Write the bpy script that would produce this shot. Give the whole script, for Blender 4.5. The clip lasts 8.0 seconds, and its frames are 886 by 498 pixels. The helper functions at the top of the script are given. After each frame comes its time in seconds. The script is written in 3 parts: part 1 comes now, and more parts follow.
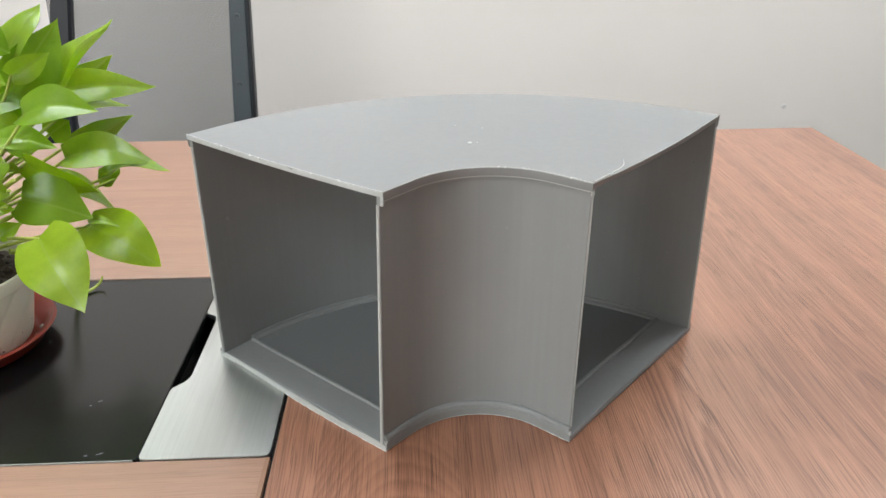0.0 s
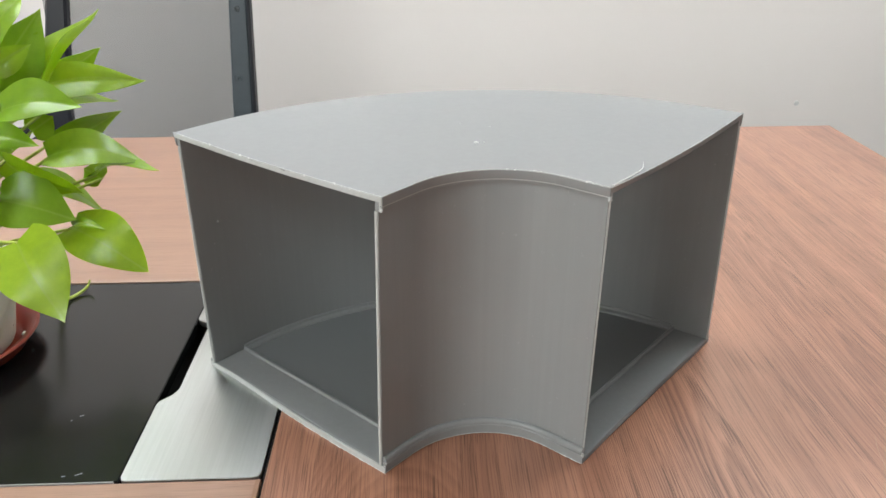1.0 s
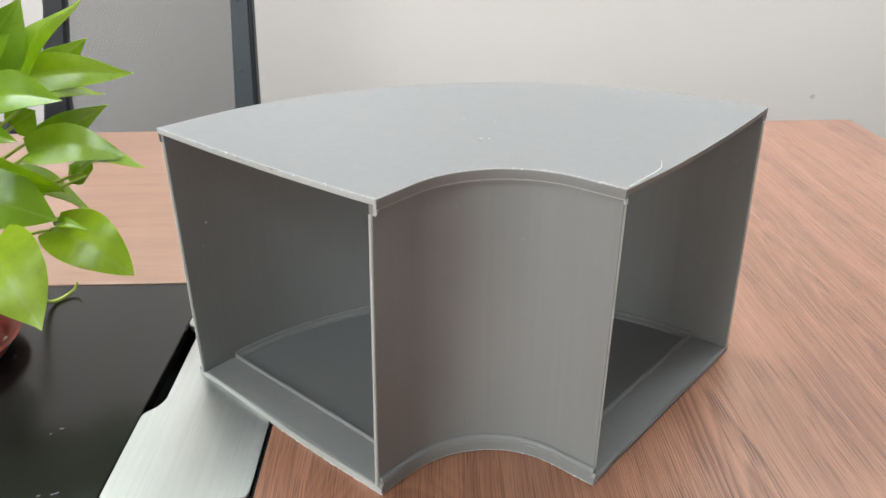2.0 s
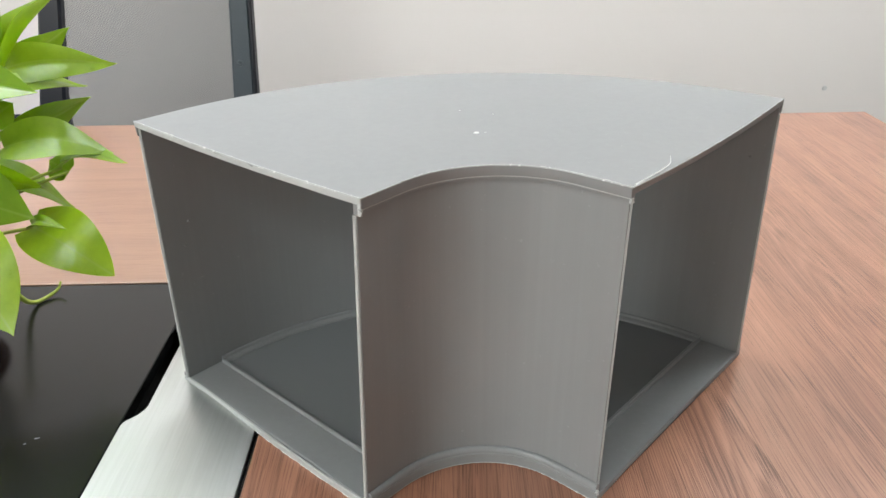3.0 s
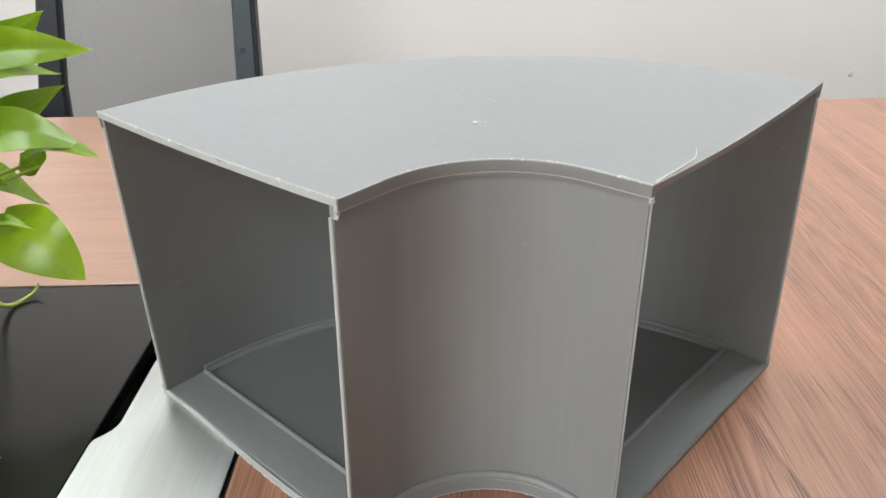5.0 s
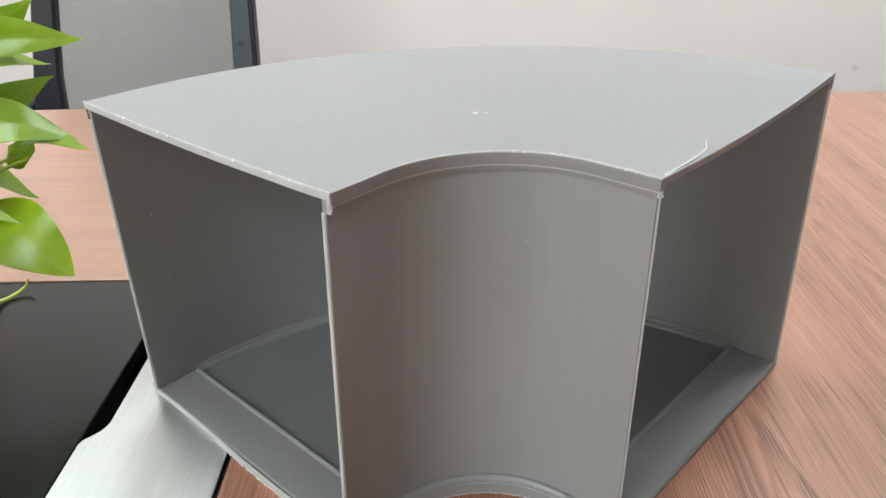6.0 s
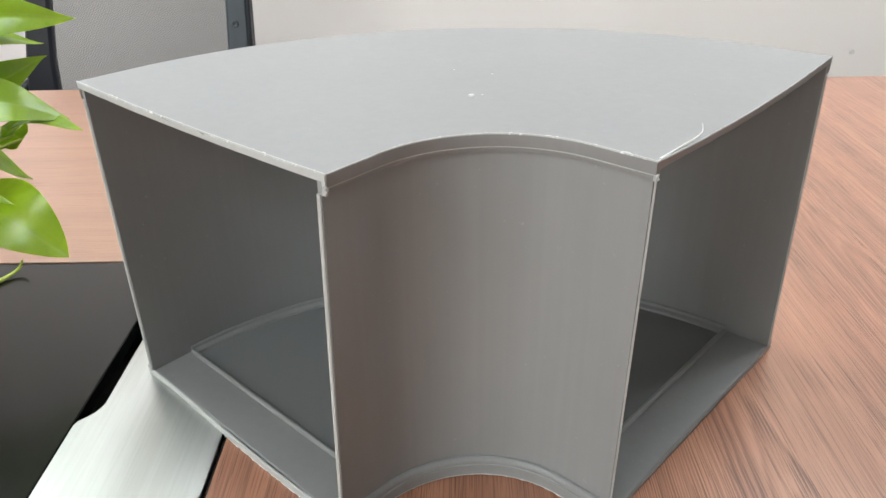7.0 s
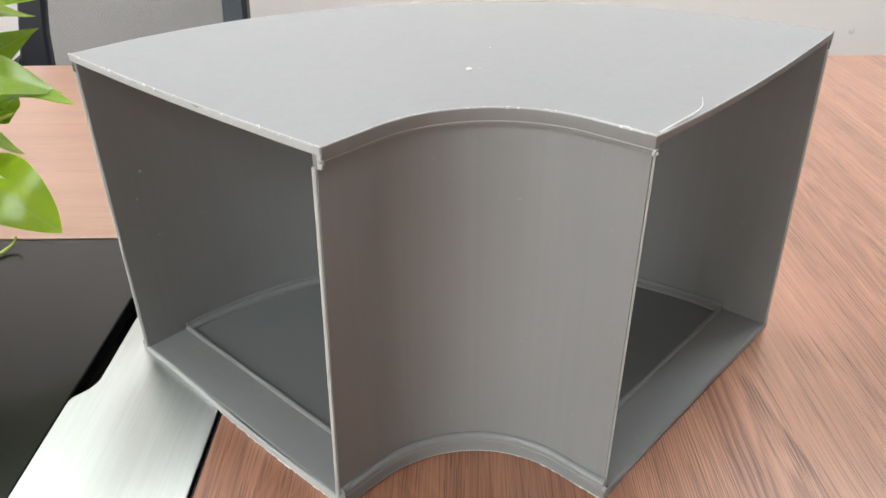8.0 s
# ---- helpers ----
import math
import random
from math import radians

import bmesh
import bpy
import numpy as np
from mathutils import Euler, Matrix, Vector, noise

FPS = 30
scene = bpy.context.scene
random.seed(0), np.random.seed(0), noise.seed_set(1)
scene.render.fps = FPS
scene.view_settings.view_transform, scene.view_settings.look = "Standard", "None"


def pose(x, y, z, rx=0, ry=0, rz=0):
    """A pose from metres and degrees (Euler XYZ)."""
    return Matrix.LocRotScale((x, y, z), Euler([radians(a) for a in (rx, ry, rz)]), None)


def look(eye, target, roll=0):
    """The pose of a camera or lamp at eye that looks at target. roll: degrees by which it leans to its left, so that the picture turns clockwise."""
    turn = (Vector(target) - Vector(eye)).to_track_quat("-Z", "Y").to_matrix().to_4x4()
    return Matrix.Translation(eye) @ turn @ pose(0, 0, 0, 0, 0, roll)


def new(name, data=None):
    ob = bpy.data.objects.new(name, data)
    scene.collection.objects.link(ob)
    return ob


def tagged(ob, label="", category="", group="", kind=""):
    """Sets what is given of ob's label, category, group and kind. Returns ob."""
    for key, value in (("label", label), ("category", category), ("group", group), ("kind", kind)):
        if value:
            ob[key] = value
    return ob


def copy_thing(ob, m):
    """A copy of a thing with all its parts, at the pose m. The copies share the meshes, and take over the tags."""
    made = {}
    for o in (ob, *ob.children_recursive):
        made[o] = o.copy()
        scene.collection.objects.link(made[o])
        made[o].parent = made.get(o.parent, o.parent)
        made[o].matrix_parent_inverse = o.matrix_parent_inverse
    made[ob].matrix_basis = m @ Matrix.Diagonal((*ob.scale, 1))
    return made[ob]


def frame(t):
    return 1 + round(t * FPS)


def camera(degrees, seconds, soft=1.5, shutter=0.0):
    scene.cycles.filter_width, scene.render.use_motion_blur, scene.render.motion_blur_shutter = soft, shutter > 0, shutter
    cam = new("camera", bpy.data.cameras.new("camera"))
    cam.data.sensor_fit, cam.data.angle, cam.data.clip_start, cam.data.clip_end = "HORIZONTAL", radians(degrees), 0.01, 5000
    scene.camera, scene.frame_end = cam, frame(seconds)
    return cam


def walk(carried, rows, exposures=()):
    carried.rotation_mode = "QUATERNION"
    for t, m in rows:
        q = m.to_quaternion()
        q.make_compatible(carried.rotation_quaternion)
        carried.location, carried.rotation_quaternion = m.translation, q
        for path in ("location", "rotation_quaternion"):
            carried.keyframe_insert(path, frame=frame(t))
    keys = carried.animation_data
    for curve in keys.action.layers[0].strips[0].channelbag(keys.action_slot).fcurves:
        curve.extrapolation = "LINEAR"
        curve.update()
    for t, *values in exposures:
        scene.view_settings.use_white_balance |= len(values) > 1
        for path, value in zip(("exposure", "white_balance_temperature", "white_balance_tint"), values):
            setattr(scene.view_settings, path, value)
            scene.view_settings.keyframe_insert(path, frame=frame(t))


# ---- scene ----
cam = camera(58.9, 8.0)
PATH = [
    (0, (-0.018, -0.021, 1.211), (0.049, 1.796, 0.379), -0.6),
    (0.5, (-0.017, 0.003, 1.205), (0.045, 1.818, 0.366), -0.6),
    (1, (-0.016, 0.028, 1.2), (0.04, 1.841, 0.357), -0.5),
    (1.5, (-0.013, 0.053, 1.194), (0.031, 1.863, 0.344), -0.6),
    (3, (0.002, 0.112, 1.177), (0.018, 1.911, 0.303), -0.9),
    (3.5, (0.009, 0.132, 1.17), (0.011, 1.927, 0.289), -1.2),
    (4, (0.015, 0.15, 1.162), (0.003, 1.943, 0.276), -1.4),
    (4.5, (0.016, 0.161, 1.161), (-0.007, 1.951, 0.269), -1.6),
    (6, (0.017, 0.191, 1.15), (-0.008, 1.972, 0.24), -1.5),
    (6.5, (0.017, 0.191, 1.15), (-0.003, 1.964, 0.227), -1.3),
    (7, (0.017, 0.191, 1.149), (0.003, 1.953, 0.202), -1.1),
    (7.5, (0.016, 0.193, 1.147), (0.008, 1.94, 0.173), -0.9),
    (8, (0.017, 0.193, 1.145), (0.011, 1.93, 0.153), -0.8),
]
walk(cam, [(t, look(eye, target, roll)) for t, eye, target, roll in PATH], [(0, 0.11, 6500, 10), (3.5, 0.17, 6500, 10), (6.5, 0.20, 6500, 10), (7, 0.22, 6540, 11), (8, 0.26, 6590, 12)])


# ---- light ----
world = bpy.data.worlds.new("world")
scene.world = world
world.use_nodes = True
sky = world.node_tree.nodes.new("ShaderNodeTexSky")
sky.sky_type, sky.sun_disc = "NISHITA", False
sky.sun_elevation, sky.sun_rotation = radians(35), radians(-80)
world.node_tree.links.new(sky.outputs[0], world.node_tree.nodes["Background"].inputs[0])
world.node_tree.nodes["Background"].inputs[1].default_value = 0.1


def area_lamp(name, m, sx, sy, watts, colour):
    data = bpy.data.lights.new(name, "AREA")
    data.shape, data.size, data.size_y, data.energy, data.color = "RECTANGLE", sx, sy, watts, colour
    ob = new(name, data)
    ob.matrix_world = m
    return ob


WINDOW_WATTS, PANEL_GLOW = 48.0, 14.9
area_lamp("window_light", pose(-2.64, -2.00, 1.62, 0, -90, 0), 1.3, 1.4, WINDOW_WATTS, (0.955, 1.0, 0.95))


# ---- materials ----
class Nodes:
    """A node material, built link by link."""

    def __init__(self, name, **values):
        self.mat = bpy.data.materials.new(name)
        self.mat.use_nodes = True
        self.tree = self.mat.node_tree
        self.bsdf = self.tree.nodes["Principled BSDF"]
        for key, value in values.items():
            self.bsdf.inputs[key.replace("_", " ")].default_value = value

    def add(self, kind, values=None, **props):
        node = self.tree.nodes.new(kind)
        for key, value in props.items():
            setattr(node, key, value)
        for key, value in (values or {}).items():
            if isinstance(value, bpy.types.NodeSocket):
                self.tree.links.new(value, node.inputs[key])
            else:
                node.inputs[key].default_value = value
        return node

    def to(self, key, socket):
        self.tree.links.new(socket, self.bsdf.inputs[key])

    def coords(self, scale=(1, 1, 1), turn=(0, 0, 0), source="Object"):
        tc = self.add("ShaderNodeTexCoord")
        return self.add("ShaderNodeMapping", {"Vector": tc.outputs[source], "Scale": scale, "Rotation": turn}).outputs[0]

    def noise(self, vector, scale, detail=4.0, rough=0.5, warp=0.0):
        return self.add("ShaderNodeTexNoise", {"Vector": vector, "Scale": scale, "Detail": detail, "Roughness": rough, "Distortion": warp}).outputs[0]

    def ramp(self, fac, stops):
        node = self.add("ShaderNodeValToRGB", {0: fac})
        ramp = node.color_ramp
        while len(ramp.elements) < len(stops):
            ramp.elements.new(0.5)
        for el, (at, col) in zip(ramp.elements, stops):
            el.position, el.color = at, (*col, 1) if len(col) == 3 else col
        return node.outputs[0]

    def grey(self, fac, lo, hi, a=0.2, b=0.8):
        return self.add("ShaderNodeMapRange", {0: fac, 1: a, 2: b, 3: lo, 4: hi}).outputs[0]

    def mix(self, fac, a, b, how="MIX"):
        node = self.add("ShaderNodeMix", {0: fac, 6: a, 7: b}, data_type="RGBA", blend_type=how)
        return node.outputs[2]

    def math(self, how, a, b=0.0):
        return self.add("ShaderNodeMath", {0: a, 1: b}, operation=how).outputs[0]

    def bump(self, height, strength, distance=0.001):
        self.to("Normal", self.add("ShaderNodeBump", {"Height": height, "Strength": strength, "Distance": distance}).outputs[0])


def walnut(name, along, tone=1.0, plank=0.125, offset=0.888, arches=(), pale=0.0):
    """Walnut-look laminate in planks with straight or arched figure; along: the grain's axis, 0 for x and 1 for y.
    arches: (plank, strength, centre across the plank, steepness, spacing, where they fade in and out along the grain)."""
    n = Nodes(name, Specular_IOR_Level=0.55, Coat_Weight=0.55, Coat_Roughness=0.28, Coat_IOR=1.5)
    xyz = n.add("ShaderNodeSeparateXYZ", {0: n.coords()}).outputs
    across, length = (xyz[1], xyz[0]) if along == 0 else (xyz[0], xyz[1])
    cell = n.math("ADD", n.math("DIVIDE", across, plank), offset)
    index = n.math("FLOOR", cell)
    rnd = n.add("ShaderNodeTexWhiteNoise", {"W": index}, noise_dimensions="1D").outputs
    rest = n.math("MULTIPLY", n.math("SUBTRACT", n.math("SUBTRACT", cell, index), 0.5), plank)
    shift = n.math("MULTIPLY", rnd[0], 37.0)

    drift = n.noise(n.add("ShaderNodeCombineXYZ", {0: n.math("MULTIPLY", across, 7.0), 1: n.math("MULTIPLY", length, 3.2), 2: rnd[0]}).outputs[0], 1.0, 2.0, 0.5)
    wavy = n.math("ADD", across, n.math("MULTIPLY", n.math("SUBTRACT", drift, 0.5), 0.018))

    def vec(ka, kl, plus=0.0):
        a = n.math("ADD", n.math("MULTIPLY", wavy, ka), shift)
        l = n.math("ADD", n.math("MULTIPLY", length, kl), n.math("MULTIPLY", shift, 1.7))
        return n.add("ShaderNodeCombineXYZ", {0: a, 1: l, 2: plus}).outputs[0]

    swell = n.noise(vec(26.0, 9.0), 1.0, 3.0, 0.55)
    broad = n.noise(vec(20.0, 0.8), 1.0, 3.0, 0.55, 0.4)
    streak = n.noise(vec(150.0, 1.3), 1.0, 5.0, 0.62, 0.2)
    grain = n.noise(vec(760.0, 4.0), 1.0, 3.0, 0.6, 0.05)
    pores = n.noise(vec(1400.0, 15.0), 1.0, 2.0, 0.5, 0.0)
    patch = n.noise(vec(34.0, 2.2, 5.0), 1.0, 3.0, 0.6)
    figure = n.math("ADD", n.math("MULTIPLY", broad, 0.66), n.math("MULTIPLY", streak, 0.34))
    for k, much, centre, steep, spacing, (y0, y1, y2, y3) in arches:
        off = n.math("SUBTRACT", rest, centre)
        q = n.math("ADD", length, n.math("MULTIPLY", n.math("MULTIPLY", off, off), steep))
        q = n.math("ADD", n.math("MULTIPLY", q, 6.283 / spacing), n.math("MULTIPLY", swell, 7.0))
        band = n.math("SINE", n.math("ADD", q, n.math("MULTIPLY", n.math("SINE", q), 0.7)))
        here = n.add("ShaderNodeMath", {0: index, 1: float(k), 2: 0.1}, operation="COMPARE").outputs[0]
        here = n.math("MULTIPLY", here, n.math("MULTIPLY", n.grey(length, 0.0, much, y0, y1), n.grey(length, 1.0, 0.0, y2, y3)))
        figure = n.math("ADD", figure, n.math("MULTIPLY", band, here))
    figure = n.math("ADD", figure, n.math("MULTIPLY", n.math("SUBTRACT", rnd[0], 0.5), 0.11))
    t = tone
    col = n.ramp(figure, [(0.32, (0.215 * t, 0.089 * t, 0.053 * t)), (0.45, (0.308 * t, 0.137 * t, 0.083 * t)), (0.53, (0.370 * t, 0.172 * t, 0.106 * t)), (0.70, (0.455 * t, 0.225 * t, 0.143 * t))])
    line = n.ramp(grain, [(0.38, (0.34, 0.26, 0.22)), (0.47, (1, 1, 1))])
    dark = n.ramp(pores, [(0.39, (0.24, 0.17, 0.14)), (0.46, (1, 1, 1))])
    col = n.mix(0.48 - 0.3 * pale, col, line, "MULTIPLY")
    # pale: glare on the crosswise strips, painted in as a washed-out veil
    col = n.mix(pale, col, (0.42, 0.262, 0.19, 1))
    n.to("Base Color", n.mix(n.grey(patch, 0.25 * (1 - pale), 0.80 * (1 - pale), 0.36, 0.60), col, dark, "MULTIPLY"))
    n.to("Roughness", n.grey(pores, 0.40, 0.31))
    n.bump(pores, 0.10, 0.0003)
    return n.mat


def pvc(name, colour, rough=0.42):
    """Grey sheet plastic with faint clouding, drawing lines and scuffs."""
    n = Nodes(name)
    c = n.coords()
    cloud = n.noise(c, 9.0, 5.0, 0.6)
    lines = n.noise(n.coords((160, 160, 1.5)), 1.0, 3.0, 0.6)
    speck = n.noise(c, 260.0, 2.0, 0.5)
    base = n.mix(n.grey(cloud, 0, 1), tuple(v * 0.94 for v in colour) + (1,), tuple(v * 1.05 for v in colour) + (1,))
    base = n.mix(0.10, base, n.ramp(lines, [(0.35, (0.6, 0.6, 0.6)), (0.65, (1.0, 1.0, 1.0))]), "MULTIPLY")
    n.to("Base Color", n.mix(n.grey(speck, 0.0, 0.12, 0.70, 0.78), base, (0.6, 0.6, 0.6, 1)))
    n.to("Roughness", n.grey(cloud, rough - 0.05, rough + 0.08))
    n.bump(n.math("ADD", n.math("MULTIPLY", cloud, 1.0), n.math("MULTIPLY", lines, 0.08)), 0.14, 0.002)
    return n.mat


def plain(name, colour, rough=0.5, metal=0.0, grain=120.0, depth=0.1, vary=0.08):
    n = Nodes(name, Metallic=metal)
    c = n.coords()
    fine, broad = n.noise(c, grain, 3.0), n.noise(c, grain / 18, 4.0, 0.6)
    lo, hi = tuple(v * (1 - vary) for v in colour) + (1,), tuple(min(1, v * (1 + vary)) for v in colour) + (1,)
    n.to("Base Color", n.mix(n.grey(n.math("ADD", n.math("MULTIPLY", fine, 0.4), n.math("MULTIPLY", broad, 0.6)), 0, 1), lo, hi))
    n.to("Roughness", n.grey(broad, max(0.02, rough - 0.06), rough + 0.06))
    n.bump(fine, depth, 0.0006)
    return n.mat


def sheen(name, colour, rough, ior):
    """A smooth sheet with an even gloss and the finest dust."""
    n = Nodes(name, Roughness=rough, IOR=ior)
    dust = n.noise(n.coords(), 900.0, 2.0, 0.6)
    n.to("Base Color", n.ramp(dust, [(0.55, colour), (0.80, tuple(v + 0.012 for v in colour))]))
    return n.mat


def brushed(name):
    n = Nodes(name, Metallic=1.0, Base_Color=(0.45, 0.46, 0.45, 1), Anisotropic=0.3)
    s = n.noise(n.coords((420, 9, 1)), 1.0, 4.0, 0.7)
    n.to("Base Color", n.ramp(s, [(0.3, (0.49, 0.505, 0.495)), (0.7, (0.56, 0.575, 0.565))]))
    n.to("Roughness", n.grey(s, 0.28, 0.42))
    n.bump(s, 0.04, 0.0002)
    return n.mat


def leaf_skin(name, upper, lower):
    """Heart leaf: midrib along local x, side veins, paler rib, light shining through."""
    n = Nodes(name, Roughness=0.30, Coat_Weight=0.8, Coat_Roughness=0.28)
    tc = n.add("ShaderNodeTexCoord").outputs["Object"]
    xyz = n.add("ShaderNodeSeparateXYZ", {0: tc}).outputs
    off = n.math("ABSOLUTE", xyz[1])
    rib = n.grey(off, 1.0, 0.0, 0.0004, 0.0016)
    slant = n.math("SUBTRACT", xyz[0], n.math("MULTIPLY", off, 0.9))
    vein = n.math("SINE", n.math("MULTIPLY", n.math("ADD", slant, n.math("MULTIPLY", n.noise(tc, 60.0, 2.0), 0.004)), 620.0))
    mottle = n.noise(tc, 55.0, 5.0, 0.6)
    rnd = n.add("ShaderNodeObjectInfo").outputs["Random"]
    base = n.mix(n.grey(mottle, 0, 1), (*upper, 1), (*lower, 1))
    tint = n.mix(rnd, (0.74, 0.86, 0.80, 1), (1.06, 1.05, 1.0, 1))
    base = n.mix(1.0, base, tint, "MULTIPLY")
    base = n.mix(n.math("MULTIPLY", rib, 0.45), base, (0.42, 0.55, 0.14, 1))
    n.to("Base Color", base)
    n.to("Roughness", n.grey(mottle, 0.24, 0.40))
    n.bump(n.math("ADD", n.math("MULTIPLY", vein, 0.10), n.math("MULTIPLY", mottle, 1.0)), 0.30, 0.0012)
    glow = n.add("ShaderNodeBsdfTranslucent", {"Color": n.mix(1.0, base, (1.45, 1.35, 0.35, 1), "MULTIPLY")})
    mixed = n.add("ShaderNodeMixShader", {0: 0.54, 1: n.bsdf.outputs[0], 2: glow.outputs[0]})
    n.tree.links.new(mixed.outputs[0], n.tree.nodes["Material Output"].inputs[0])
    return n.mat


def mesh_cloth(name):
    n = Nodes(name, Base_Color=(0.115, 0.118, 0.125, 1), Roughness=0.6)
    c = n.coords((1, 1, 1), (0, radians(35), 0))
    xyz = n.add("ShaderNodeSeparateXYZ", {0: c}).outputs
    a = n.math("SINE", n.math("MULTIPLY", xyz[0], 1500.0))
    b = n.math("SINE", n.math("MULTIPLY", xyz[2], 900.0))
    hole = n.grey(n.math("MULTIPLY", a, b), 0.30, 0.42, -0.5, 0.6)
    clear = n.add("ShaderNodeBsdfTransparent")
    mixed = n.add("ShaderNodeMixShader", {0: hole, 1: n.bsdf.outputs[0], 2: clear.outputs[0]})
    n.tree.links.new(mixed.outputs[0], n.tree.nodes["Material Output"].inputs[0])
    return n.mat


def glowing(name, colour, strength):
    n = Nodes(name, Base_Color=(0.8, 0.8, 0.8, 1), Emission_Color=(*colour, 1), Emission_Strength=strength)
    return n.mat


def painted_wall(name, colour):
    n = Nodes(name, Roughness=0.75)
    c = n.coords()
    broad, fine = n.noise(c, 1.3, 5.0, 0.6), n.noise(c, 220.0, 3.0)
    n.to("Base Color", n.mix(n.grey(broad, 0, 1), tuple(v * 0.965 for v in colour) + (1,), (*colour, 1)))
    n.bump(n.math("ADD", fine, n.math("MULTIPLY", broad, 3.0)), 0.12, 0.0008)
    return n.mat


WALNUT_Y, WALNUT_X = walnut("walnut_lengthwise", 1, 1.1, 0.125, 0.888, ((0, 0.055, 0.016, 22.0, 0.021, (-0.3, -0.2, 0.54, 0.60)), (2, 0.13, 0.046, 400.0, 0.125, (0.2, 0.3, 0.67, 0.72)), (4, 0.05, -0.01, 300.0, 0.09, (0.3, 0.5, 1.2, 1.4)))), walnut("walnut_crosswise", 0, 1.0, 0.16, 0.1, (), 0.6)
PVC, PVC_SHADED = pvc("grey_pvc", (0.258, 0.267, 0.273), 0.33), sheen("grey_pvc_sheet", (0.190, 0.200, 0.208), 0.28, 1.5)
SAWN = plain("sawn_pvc", (0.46, 0.475, 0.475), 0.55, 0, 300, 0.2)
BURR = plain("torn_pvc_edge", (0.74, 0.75, 0.74), 0.7, 0, 400, 0.3)
LID = sheen("black_lacquer", (0.004, 0.0045, 0.005), 0.22, 1.46)
DARK = plain("dark_slot", (0.004, 0.004, 0.004), 0.8)
ALU = brushed("brushed_aluminium")
TRIM = plain("grey_trim", (0.35, 0.35, 0.35), 0.35, 0.6)
BAND = plain("edge_band_brown", (0.33, 0.185, 0.12), 0.4, 0, 200, 0.1, 0.15)
WALL = painted_wall("wall_paint", (0.83, 0.778, 0.752))
CEIL = painted_wall("ceiling_paint", (0.82, 0.82, 0.80))
FLOOR = plain("grey_floor", (0.22, 0.21, 0.20), 0.5, 0, 60, 0.1, 0.15)
POT = plain("cream_plastic", (0.72, 0.69, 0.60), 0.42, 0, 140, 0.1, 0.05)
SAUCER = plain("red_plastic", (0.25, 0.028, 0.015), 0.38, 0, 140, 0.08, 0.08)
SOIL = plain("dark_soil", (0.030, 0.020, 0.014), 0.9, 0, 240, 1.0, 0.5)
STEM = plain("green_stem", (0.42, 0.50, 0.085), 0.45, 0, 120, 0.1, 0.15)
LEAF = leaf_skin("pothos_leaf", (0.285, 0.445, 0.011), (0.43, 0.585, 0.034))
FRAME = plain("slate_plastic", (0.055, 0.070, 0.082), 0.45, 0, 160, 0.1, 0.1)
BLACK = plain("black_plastic", (0.012, 0.014, 0.02), 0.45, 0, 160, 0.1, 0.1)
CLOTH = mesh_cloth("grey_mesh")
CHROME = plain("chrome", (0.7, 0.7, 0.7), 0.2, 1.0)
WHITE = plain("white_plastic", (0.75, 0.75, 0.74), 0.4)
FOAM = plain("black_fabric", (0.02, 0.02, 0.022), 0.9, 0, 300, 0.4)
GLOW = glowing("lamp_diffuser", (0.93, 0.99, 1.0), PANEL_GLOW)


# ---- mesh helpers ----
def mesh_ob(name, bm, material, smooth=False):
    data = bpy.data.meshes.new(name)
    bmesh.ops.recalc_face_normals(bm, faces=bm.faces)
    bm.to_mesh(data)
    bm.free()
    data.materials.append(material)
    if smooth:
        data.shade_smooth()
        data.set_sharp_from_angle(angle=radians(smooth))
    return new(name, data)


def part(name, bm, material, parent, label="", smooth=False):
    ob = mesh_ob(name, bm, material, smooth)
    ob.parent = parent
    if label:
        tagged(ob, label)
    return ob


def thing(name, at, label, category, group="", kind=""):
    ob = new(name)
    ob.empty_display_size = 0.05
    ob.matrix_world = pose(*at)
    bpy.context.view_layer.update()
    return tagged(ob, label, category, group, kind)


def under(ob, parent):
    """Parents ob and keeps its place in the world."""
    ob.parent = parent
    ob.matrix_parent_inverse = parent.matrix_world.inverted()
    return ob


def box(bm, x0, x1, y0, y1, z0, z1, bevel=0.0, segments=2):
    made = bmesh.ops.create_cube(bm, size=1.0)["verts"]
    for v in made:
        v.co = Vector((x0 + (v.co.x + 0.5) * (x1 - x0), y0 + (v.co.y + 0.5) * (y1 - y0), z0 + (v.co.z + 0.5) * (z1 - z0)))
    if bevel:
        edges = list({e for v in made for e in v.link_edges})
        bmesh.ops.bevel(bm, geom=edges, offset=bevel, segments=segments, affect="EDGES", profile=0.5)
    return bm


def boxed(*a, **k):
    return box(bmesh.new(), *a, **k)


def grid_solid(bm, rows, closed=True, caps=True):
    """Skin over rows of points; each row is a ring when closed."""
    vs = [[bm.verts.new(p) for p in row] for row in rows]
    m = len(vs[0])
    for a, b in zip(vs, vs[1:]):
        for j in range(m if closed else m - 1):
            k = (j + 1) % m
            bm.faces.new((a[j], a[k], b[k], b[j]))
    if closed and caps:
        bm.faces.new(vs[0][::-1])
        bm.faces.new(vs[-1])
    return bm


def lathe(bm, profile, centre, n=48):
    cx, cy = centre
    rows = [[(cx + r * math.cos(2 * math.pi * i / n), cy + r * math.sin(2 * math.pi * i / n), z) for i in range(n)] for r, z in profile]
    return grid_solid(bm, rows)


